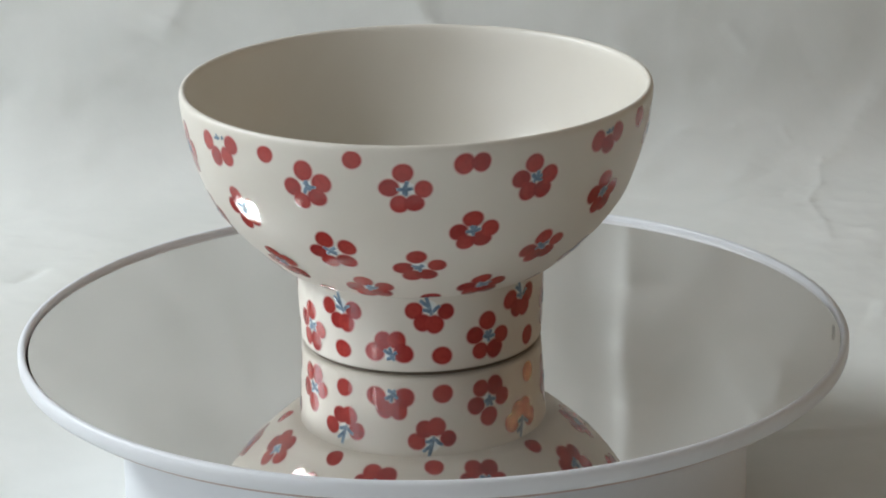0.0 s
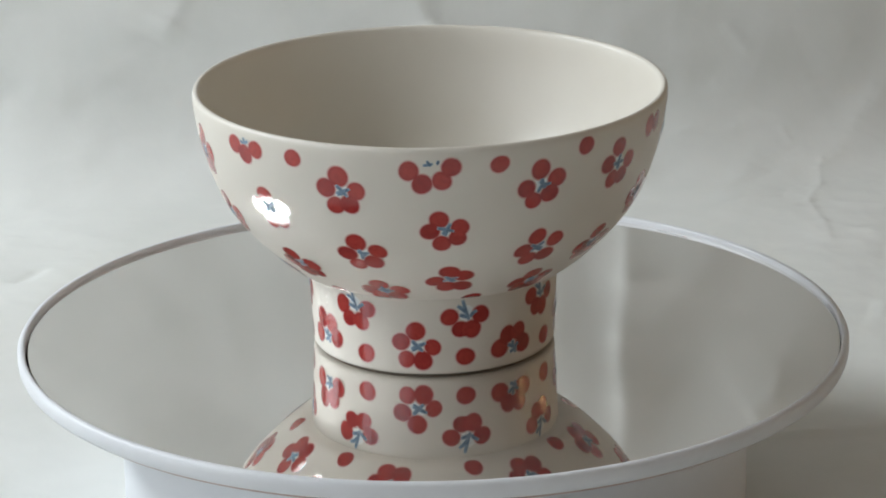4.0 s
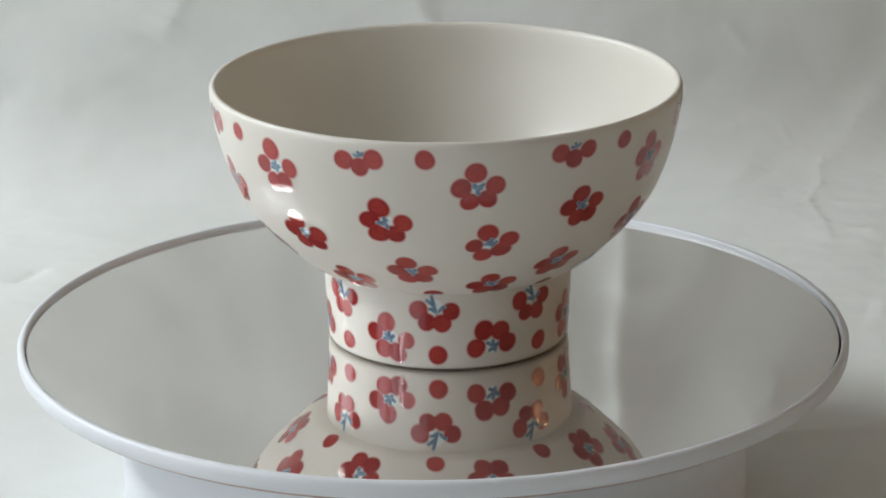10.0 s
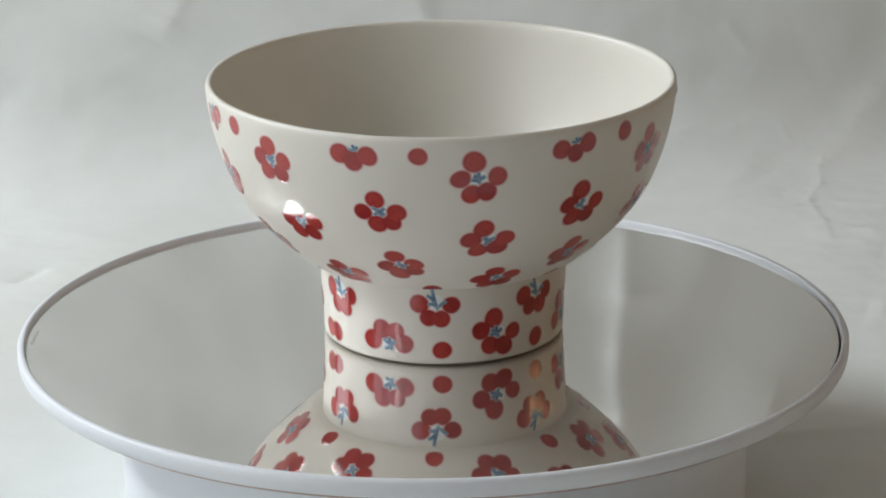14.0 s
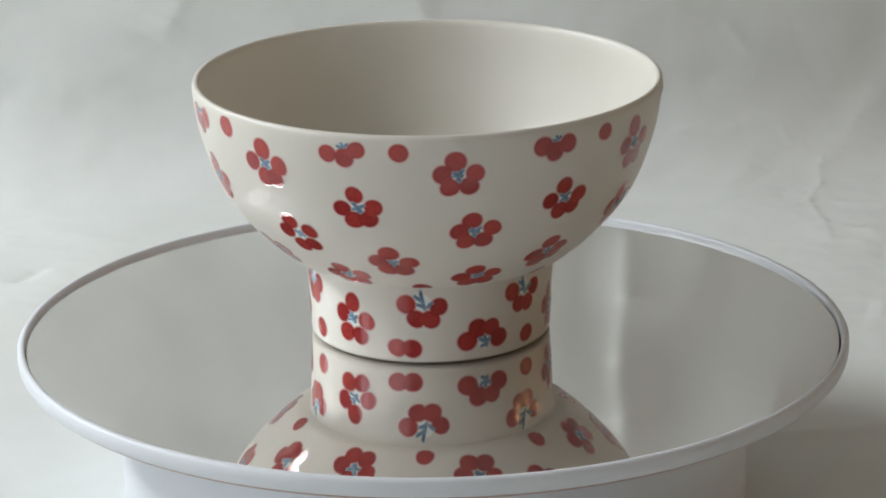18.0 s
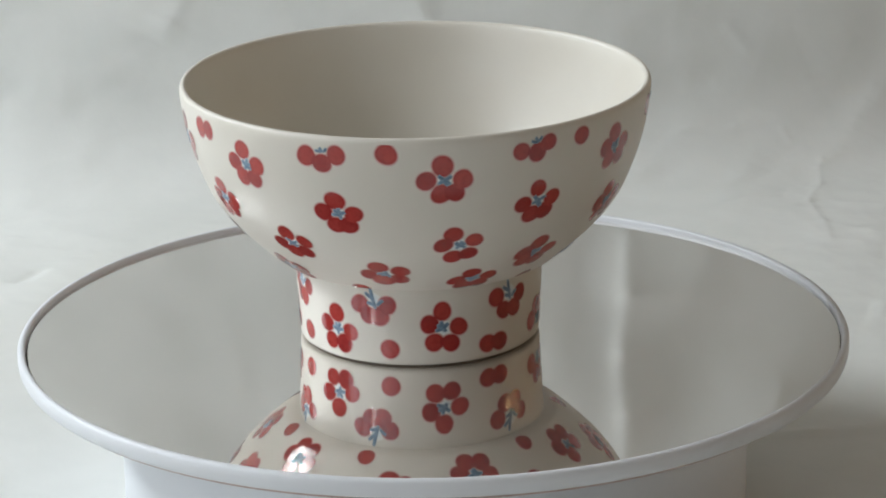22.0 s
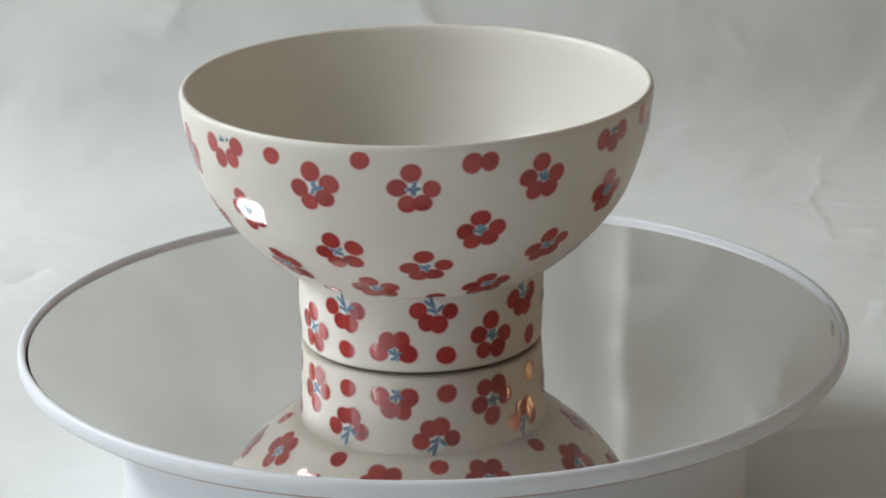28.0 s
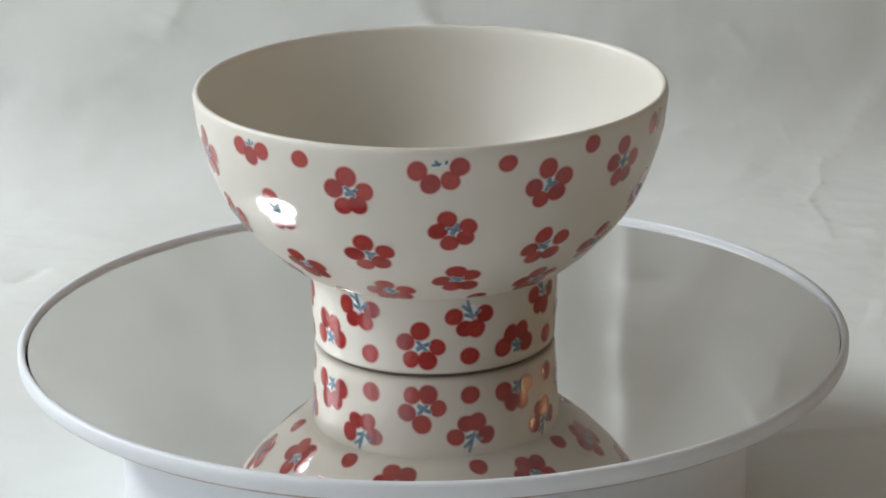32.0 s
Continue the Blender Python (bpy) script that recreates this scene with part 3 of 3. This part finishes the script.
def flower(root, track, style, angle, z, petals):
    """A painted blossom: red dabs (across, along, radius, in millimetres from its middle), with its blue strokes as a part."""
    COUNT[0] += 1
    rnd = random.Random(COUNT[0] * 7 + 3)
    z *= MM
    petals = [(x * MM, y * MM, 1.175 * r * MM) for x, y, r in petals]
    bm = bmesh.new()
    for k, (x, y, r) in enumerate(petals):
        dab(bm, track, angle, z, x, y, r, r * rnd.uniform(0.96, 1.03), rnd.uniform(0, 3), mates=[p for p in petals if p[:2] != (x, y)], lift=(0.035 + 0.014 * k) * MM, seed=COUNT[0] * 10 + k)
    ob = part("flower", bm, RED, root, "glossy red painted blossom")
    flip, lean = 1, 0.0
    if style == "full":
        bm = bmesh.new()
        dab(bm, track, angle, z, 0, 0.3 * MM, 2.3 * MM, 2.2 * MM, 0, 0.025 * MM, seed=COUNT[0], dome=0.0)
        part("pale_centre", bm, WASH, ob, "pale blue centre wash")
        lines = rnd.choice((
            [((-1.8, 1.5), (0.1, 0.7), (1.9, 0.0)), ((1.6, 2.3), (0.3, 0.8), (-1.0, -0.6)), ((-0.5, -0.9), (0.3, 0.2), (0.6, 1.0))],
            [((-2.0, 1.3), (-0.3, 0.6), (1.3, 1.0)), ((-0.3, 0.7), (0.2, -0.5), (0.1, -1.6)), ((0.9, 1.9), (0.4, 0.9), (0.2, 0.2)), ((-1.2, 0.2), (-0.5, 0.1), (0.1, -0.2))],
            [((0.1, 2.3), (0.0, 0.8), (0.3, -0.9)), ((-1.8, 0.3), (-0.6, 0.3), (0.2, 0.0)), ((1.7, 1.1), (0.8, 0.6), (0.2, 0.1)), ((-1.2, 1.6), (-0.5, 1.1), (0.0, 0.6))]))
        lines = [[(0.95 * x, 0.95 * y) for x, y in ln] for ln in lines]
        flip, lean = rnd.choice((-1, 1)), rnd.uniform(-0.5, 0.5)
        width = 1.08
    elif style == "stem":
        lines = [((-0.7, 5.6), (-0.1, 3.2), (0.6, 0.5)), ((-2.1, 4.2), (-0.9, 3.4), (0.2, 2.4)), ((2.6, 2.7), (1.7, 2.1), (0.8, 1.2)), ((-1.6, 1.9), (-0.6, 1.7), (0.4, 1.1))]
        bm = bmesh.new()
        dab(bm, track, angle, z, 0.1 * MM, 2.3 * MM, 1.9 * MM, 2.0 * MM, 0, 0.025 * MM, seed=COUNT[0], dome=0.0)
        part("pale_centre", bm, WASH, ob, "pale blue centre wash")
        width = 1.0
    elif style == "inverted":
        lines = [((0.0, -0.2), (0.3, -1.8), (0.9, -3.6)), ((-1.5, -0.9), (-0.6, -1.4), (0.3, -2.0)), ((-0.9, -3.3), (0.0, -2.8), (1.3, -2.5)), ((1.7, -1.2), (1.2, -1.6), (0.6, -2.2))]
        bm = bmesh.new()
        dab(bm, track, angle, z, 0.1 * MM, -1.7 * MM, 1.8 * MM, 1.9 * MM, 0, 0.025 * MM, seed=COUNT[0], dome=0.0)
        part("pale_centre", bm, WASH, ob, "pale blue centre wash")
        width = 1.0
    elif style == "wide":
        lines = [((-1.9, 2.6), (-0.6, 2.7), (0.5, 3.1)), ((-0.9, 3.8), (-0.3, 3.1), (0.1, 2.4)), ((1.4, 3.7), (1.5, 3.1), (1.2, 2.6))]
        width = 0.75
    else:
        lines = [((-1.3, 1.9), (-0.3, 1.6), (0.7, 1.8)), ((-0.3, 2.7), (0.1, 2.1), (0.3, 1.3)), ((1.4, 2.6), (1.0, 2.1), (0.7, 1.6))]
        width = 0.8
    bm = bmesh.new()
    lines = [[turned(flip * x, y, lean) for x, y in ln] for ln in lines]
    for k, ln in enumerate(lines):
        pts = [((x + rnd.uniform(-0.15, 0.15)) * MM, (y + rnd.uniform(-0.15, 0.15)) * MM) for x, y in ln]
        stroke(bm, track, angle, z, pts, width * MM, (0.150 + 0.012 * k) * MM)
    part("brush_mark", bm, BLUE, ob, "thin blue brush strokes")
    return ob


def dots(root, track, angle, z, spots):
    """A single painted dot, or a touching pair."""
    COUNT[0] += 1
    rnd = random.Random(COUNT[0] * 7 + 3)
    bm = bmesh.new()
    spots = [(x * MM, y * MM, (1.175 if len(spots) < 2 else 1.25) * r * MM) for x, y, r in spots]
    for k, (x, y, r) in enumerate(spots):
        dab(bm, track, angle, z * MM, x, y, r, r * rnd.uniform(0.95, 1.02), 0.3, mates=[p for p in spots if p[0] != x], lift=(0.035 + 0.014 * k) * MM, seed=COUNT[0])
    return part("dot", bm, RED, root, "pair of touching red painted dots" if len(spots) > 1 else "round red painted dot")


def cup_paint(root):
    """Blossoms on the cup: angle round the bowl, height, dabs."""
    flower(root, CUP, "full", 357.4, 52.2, [(-0.54, 4.57, 2.21), (-3.71, 0.94, 2.18), (-1.53, -3.18, 2.08), (1.84, -2.92, 2.07), (3.92, 0.59, 2.02)])
    dots(root, CUP, 13.0, 58.4, [(-1.95, -0.04, 2.21), (1.95, 0.04, 2.00)])
    dots(root, CUP, 345.2, 59.5, [(0.00, 0.00, 2.09)])
    flower(root, CUP, "full", 14.1, 41.0, [(-0.40, 3.70, 2.26), (-3.51, 0.33, 2.13), (-1.75, -2.82, 2.05), (1.94, -2.00, 2.25), (3.74, 0.79, 2.12)])
    flower(root, CUP, "full", 0.1, 31.3, [(-0.56, 4.42, 2.20), (-3.60, 0.18, 2.22), (-1.53, -3.08, 2.23), (1.71, -2.69, 2.23), (4.02, 1.17, 2.07)])
    flower(root, CUP, "full", 336.4, 35.1, [(-1.22, 3.94, 2.26), (-3.66, -0.09, 2.19), (-1.59, -3.39, 2.18), (2.60, -2.69, 2.30), (3.90, 2.22, 2.21)])
    flower(root, CUP, "wide", 306.7, 56.5, [(-4.87, 1.20, 2.20), (-1.99, -1.96, 2.28), (2.38, -1.21, 2.16), (4.49, 1.98, 2.15)])
    dots(root, CUP, 322.6, 58.4, [(0.00, 0.00, 2.08)])
    flower(root, CUP, "full", 333.4, 51.8, [(-0.52, 4.19, 2.37), (-3.71, -0.17, 2.16), (-1.72, -3.42, 2.04), (2.23, -2.13, 2.21), (3.75, 1.54, 2.24)])
    flower(root, CUP, "full", 310.1, 42.3, [(-1.50, 3.41, 2.23), (-3.51, 0.26, 2.14), (-0.85, -3.18, 2.09), (2.66, -1.73, 2.03), (3.17, 1.24, 2.17)])
    flower(root, CUP, "full", 312.5, 27.7, [(-0.70, 3.97, 2.36), (-3.64, -0.18, 2.13), (-0.86, -3.01, 2.28), (2.56, -2.92, 2.28), (2.61, 2.14, 2.27)])
    flower(root, CUP, "crown", 258.1, 57.9, [(-3.59, 0.56, 2.21), (-0.08, -1.15, 2.18), (3.67, 0.59, 2.11)])
    dots(root, CUP, 273.3, 58.5, [(0.00, 0.00, 2.07)])
    flower(root, CUP, "full", 285.2, 51.5, [(-0.32, 4.10, 2.40), (-3.52, 1.00, 2.25), (-1.64, -3.26, 2.12), (1.80, -2.68, 2.29), (3.68, 0.83, 2.10)])
    flower(root, CUP, "full", 263.0, 44.0, [(-1.11, 3.42, 2.33), (-3.77, 0.35, 2.25), (-0.98, -2.72, 2.29), (2.28, -2.25, 2.23), (3.56, 1.18, 2.12)])
    flower(root, CUP, "full", 287.8, 35.4, [(-0.86, 3.91, 2.36), (-3.56, 0.12, 2.31), (-1.64, -3.49, 1.97), (2.22, -2.20, 2.28), (3.89, 1.67, 2.08)])
    flower(root, CUP, "full", 262.7, 28.6, [(-1.10, 3.99, 2.22), (-3.46, 0.21, 2.30), (-1.22, -3.06, 2.40), (2.36, -2.17, 2.28), (3.37, 1.04, 2.22)])
    flower(root, CUP, "crown", 206.7, 57.7, [(-3.58, 0.22, 2.24), (0.14, -1.11, 2.13), (3.44, 0.89, 2.25)])
    dots(root, CUP, 222.3, 59.0, [(0.00, 0.00, 2.21)])
    flower(root, CUP, "full", 234.5, 51.7, [(-0.55, 4.12, 2.34), (-3.75, 0.47, 2.36), (-1.78, -3.05, 2.13), (2.16, -2.47, 2.18), (3.92, 0.92, 2.20)])
    flower(root, CUP, "full", 211.6, 42.7, [(-1.02, 4.30, 2.48), (-3.50, 0.81, 2.36), (-1.75, -2.91, 2.34), (2.04, -2.72, 2.31), (4.21, 0.52, 2.19)])
    flower(root, CUP, "full", 238.7, 37.0, [(-1.00, 3.67, 2.37), (-3.82, -0.04, 2.01), (-1.57, -3.33, 2.16), (2.39, -1.77, 2.34), (4.04, 1.47, 2.25)])
    flower(root, CUP, "full", 216.5, 28.7, [(-0.98, 3.95, 2.38), (-3.28, 0.43, 2.41), (-1.30, -2.93, 2.40), (1.96, -2.50, 2.29), (3.56, 1.04, 2.17)])
    flower(root, CUP, "crown", 153.4, 57.8, [(-3.20, 0.53, 2.31), (-0.15, -0.92, 2.36), (3.35, 0.38, 2.24)])
    dots(root, CUP, 168.7, 58.6, [(0.00, 0.00, 2.03)])
    flower(root, CUP, "full", 182.6, 52.5, [(-0.98, 4.65, 2.50), (-3.96, 0.58, 2.23), (-1.45, -3.35, 2.25), (2.03, -2.80, 2.28), (4.35, 0.93, 2.19)])
    flower(root, CUP, "full", 158.8, 43.9, [(-1.04, 3.81, 2.19), (-4.14, 0.32, 2.08), (-1.04, -2.77, 2.26), (2.44, -2.10, 2.10), (3.75, 0.73, 2.14)])
    flower(root, CUP, "full", 185.9, 36.5, [(-1.08, 3.88, 2.40), (-3.74, 0.57, 2.39), (-1.78, -3.00, 2.20), (2.47, -2.24, 2.47), (4.10, 0.78, 2.21)])
    flower(root, CUP, "full", 161.5, 28.8, [(-1.06, 4.22, 2.30), (-3.42, -0.33, 2.36), (-0.99, -3.41, 2.48), (2.49, -1.83, 2.22), (2.98, 1.35, 2.21)])
    dots(root, CUP, 115.7, 59.0, [(0.00, 0.00, 2.19)])
    flower(root, CUP, "full", 129.5, 53.1, [(-0.67, 3.73, 2.37), (-3.54, 0.62, 2.28), (-1.91, -2.64, 2.18), (2.36, -2.44, 2.19), (3.76, 0.74, 2.08)])
    flower(root, CUP, "full", 104.9, 44.4, [(-0.61, 4.02, 2.09), (-3.87, 0.17, 2.08), (-1.22, -2.79, 2.28), (2.11, -2.31, 2.23), (3.58, 0.91, 2.12)])
    flower(root, CUP, "full", 134.3, 38.4, [(-0.86, 3.51, 2.26), (-3.44, 0.54, 2.26), (-1.83, -2.77, 2.17), (2.15, -2.41, 2.29), (3.98, 1.13, 2.09)])
    flower(root, CUP, "full", 111.6, 29.4, [(-0.68, 4.16, 2.41), (-3.29, 0.83, 2.60), (-1.47, -2.68, 2.56), (1.76, -2.94, 2.49), (3.61, 0.63, 2.24)])
    dots(root, CUP, 66.8, 59.3, [(0.00, 0.00, 2.43)])
    flower(root, CUP, "crown", 102.4, 58.2, [(-3.63, -0.20, 2.08), (0.40, -0.87, 2.24), (3.24, 1.07, 1.96)])
    flower(root, CUP, "full", 80.4, 52.3, [(-0.70, 4.10, 2.49), (-4.36, 0.58, 2.26), (-0.98, -2.80, 2.35), (2.13, -2.60, 2.23), (3.89, 0.72, 2.23)])
    flower(root, CUP, "full", 84.6, 35.2, [(-1.53, 4.01, 2.21), (-3.58, 0.65, 2.17), (-0.91, -3.71, 2.22), (2.52, -2.80, 2.17), (3.44, 1.85, 2.06)])
    flower(root, CUP, "full", 63.1, 26.5, [(-1.45, 3.49, 2.31), (-3.82, -0.33, 2.25), (-0.95, -2.95, 2.55), (2.69, -2.13, 2.19), (3.54, 1.92, 2.20)])
    flower(root, CUP, "full", 28.8, 52.5, [(-0.51, 4.04, 2.20), (-3.63, 0.63, 2.14), (-1.55, -2.73, 2.22), (2.12, -2.69, 2.18), (3.56, 0.75, 2.16)])
    flower(root, CUP, "crown", 51.3, 57.7, [(-3.67, 0.27, 2.32), (0.08, -1.21, 2.24), (3.60, 0.94, 2.22)])
    flower(root, CUP, "full", 54.0, 43.6, [(-0.59, 3.91, 2.38), (-3.67, 0.67, 2.25), (-1.07, -2.68, 2.18), (1.80, -2.58, 2.31), (3.50, 0.68, 2.12)])
    flower(root, CUP, "full", 36.6, 33.4, [(-0.86, 3.56, 2.27), (-3.61, -0.38, 2.21), (-1.22, -2.78, 2.29), (2.21, -2.14, 2.17), (3.52, 1.73, 2.00)])
    small = [(-0.9, 3.5, 2.2), (-3.6, 0.2, 2.2), (-1.5, -2.9, 2.2), (2.2, -2.4, 2.2), (3.6, 1.3, 2.1)]
    for a, z in ((342.7, 23.8), (22.1, 23.5), (289.9, 23.4), (242.6, 23.6), (192.7, 23.8), (138.8, 24.0), (92.7, 23.5)):
        flower(root, CUP, "full", a, z, small)
    for a in (4.2, 50.5, 119.3, 169.8, 221.5, 267.5, 321.7):
        dots(root, CUP, a, 20.7, [(0.0, 0.0, 2.1)])


def foot_paint(root):
    """Blossoms on the foot ring."""
    flower(root, FOOT, "stem", 4.0, 14.1, [(-3.56, 1.77, 2.00), (-1.57, -1.27, 2.09), (1.26, -1.77, 2.11), (3.87, 1.27, 1.87)])
    flower(root, FOOT, "inverted", 345.4, 6.7, [(-3.60, -1.53, 2.31), (-1.45, 1.49, 2.14), (1.82, 1.66, 2.12), (3.24, -1.62, 2.30)])
    flower(root, FOOT, "full", 32.3, 7.2, [(-0.16, 4.35, 2.25), (-3.44, 1.19, 2.11), (-2.08, -2.86, 1.98), (1.87, -2.92, 2.28), (3.81, 0.24, 2.02)])
    dots(root, FOOT, 9.6, 4.4, [(0.00, 0.00, 2.25)])
    flower(root, FOOT, "stem", 321.3, 13.0, [(-3.86, 1.58, 2.04), (-1.23, -1.57, 2.06), (1.50, -1.71, 2.13), (3.58, 1.70, 2.08)])
    flower(root, FOOT, "full", 298.3, 7.0, [(0.04, 4.21, 2.26), (-3.45, 1.45, 2.12), (-2.21, -2.84, 1.98), (1.64, -3.08, 2.26), (3.97, 0.26, 1.95)])
    dots(root, FOOT, 321.1, 4.5, [(0.00, 0.00, 2.21)])
    flower(root, FOOT, "stem", 268.5, 13.9, [(-3.60, 1.68, 2.18), (-1.76, -1.55, 2.00), (1.72, -1.72, 2.10), (3.64, 1.59, 2.07)])
    flower(root, FOOT, "inverted", 247.6, 7.5, [(-3.90, -2.18, 2.24), (-2.04, 2.14, 2.35), (2.06, 1.64, 2.30), (3.88, -1.60, 2.22)])
    dots(root, FOOT, 273.8, 4.4, [(0.00, 0.00, 2.20)])
    flower(root, FOOT, "stem", 221.0, 13.5, [(-3.79, 1.53, 2.20), (-1.85, -1.39, 2.10), (1.73, -1.57, 2.15), (3.91, 1.43, 2.03)])
    flower(root, FOOT, "full", 199.1, 6.9, [(-0.74, 4.12, 2.37), (-3.90, 1.35, 2.20), (-1.62, -2.56, 2.22), (1.92, -3.08, 2.32), (4.32, 0.18, 2.00)])
    dots(root, FOOT, 222.3, 3.9, [(0.00, 0.00, 2.19)])
    flower(root, FOOT, "stem", 170.3, 13.6, [(-3.70, 1.81, 2.19), (-1.53, -1.59, 2.03), (1.45, -1.83, 2.02), (3.78, 1.61, 2.02)])
    flower(root, FOOT, "inverted", 147.7, 6.6, [(-4.20, -1.41, 2.38), (-1.62, 1.53, 2.32), (1.92, 1.42, 2.11), (3.91, -1.55, 2.23)])
    dots(root, FOOT, 173.3, 3.9, [(0.00, 0.00, 2.16)])
    flower(root, FOOT, "stem", 118.9, 13.0, [(-3.95, 1.95, 2.31), (-1.63, -1.65, 2.17), (1.81, -1.74, 2.17), (3.77, 1.44, 2.06)])
    dots(root, FOOT, 110.1, 3.9, [(-1.76, 0.04, 2.09), (1.76, -0.04, 2.14)])
    flower(root, FOOT, "full", 84.3, 9.1, [(-0.21, 4.58, 2.24), (-3.18, 1.45, 2.22), (-2.12, -3.08, 2.21), (1.79, -3.45, 2.16), (3.71, 0.49, 2.12)])
    dots(root, FOOT, 59.5, 4.3, [(0.00, 0.00, 2.28)])
    flower(root, FOOT, "stem", 52.3, 13.8, [(-3.52, 1.25, 2.18), (-1.32, -1.35, 2.11), (1.39, -1.42, 2.33), (3.45, 1.51, 2.14)])


def bowl():
    root = tagged(new("footed_bowl"), "off-white ceramic footed bowl painted with red flowers", "bowl")
    bowl_body(root)
    cup_paint(root)
    foot_paint(root)
    return root


BOWL = bowl()


# ---- what moves: the platter turns and carries the bowl, which stands a little off its axis ----
def angle_at(t):
    w = radians(12.9202)
    return w * t + radians(-0.389 * math.sin(w * t) - 2.312 * (math.cos(w * t) - 1) + 0.617 * math.sin(2 * w * t) - 0.242 * (math.cos(2 * w * t) - 1))


def motions():
    times = [0.5 * i for i in range(65)]
    stand = pose(-0.002848, -0.002418, 0.0, 0.0967, -0.2289, 0)
    walk(BOWL, [(t, Matrix.Rotation(angle_at(t), 4, "Z") @ stand) for t in times])
    rise = Matrix.Translation((0.0001, 0, -FLOOR_Z - 0.004))
    lean = rise @ pose(0, 0, 0, 0.0967, -0.2289, 0) @ rise.inverted()
    walk(PLATTER, [(t, Matrix.Rotation(angle_at(t), 4, "Z") @ lean) for t in times])


motions()
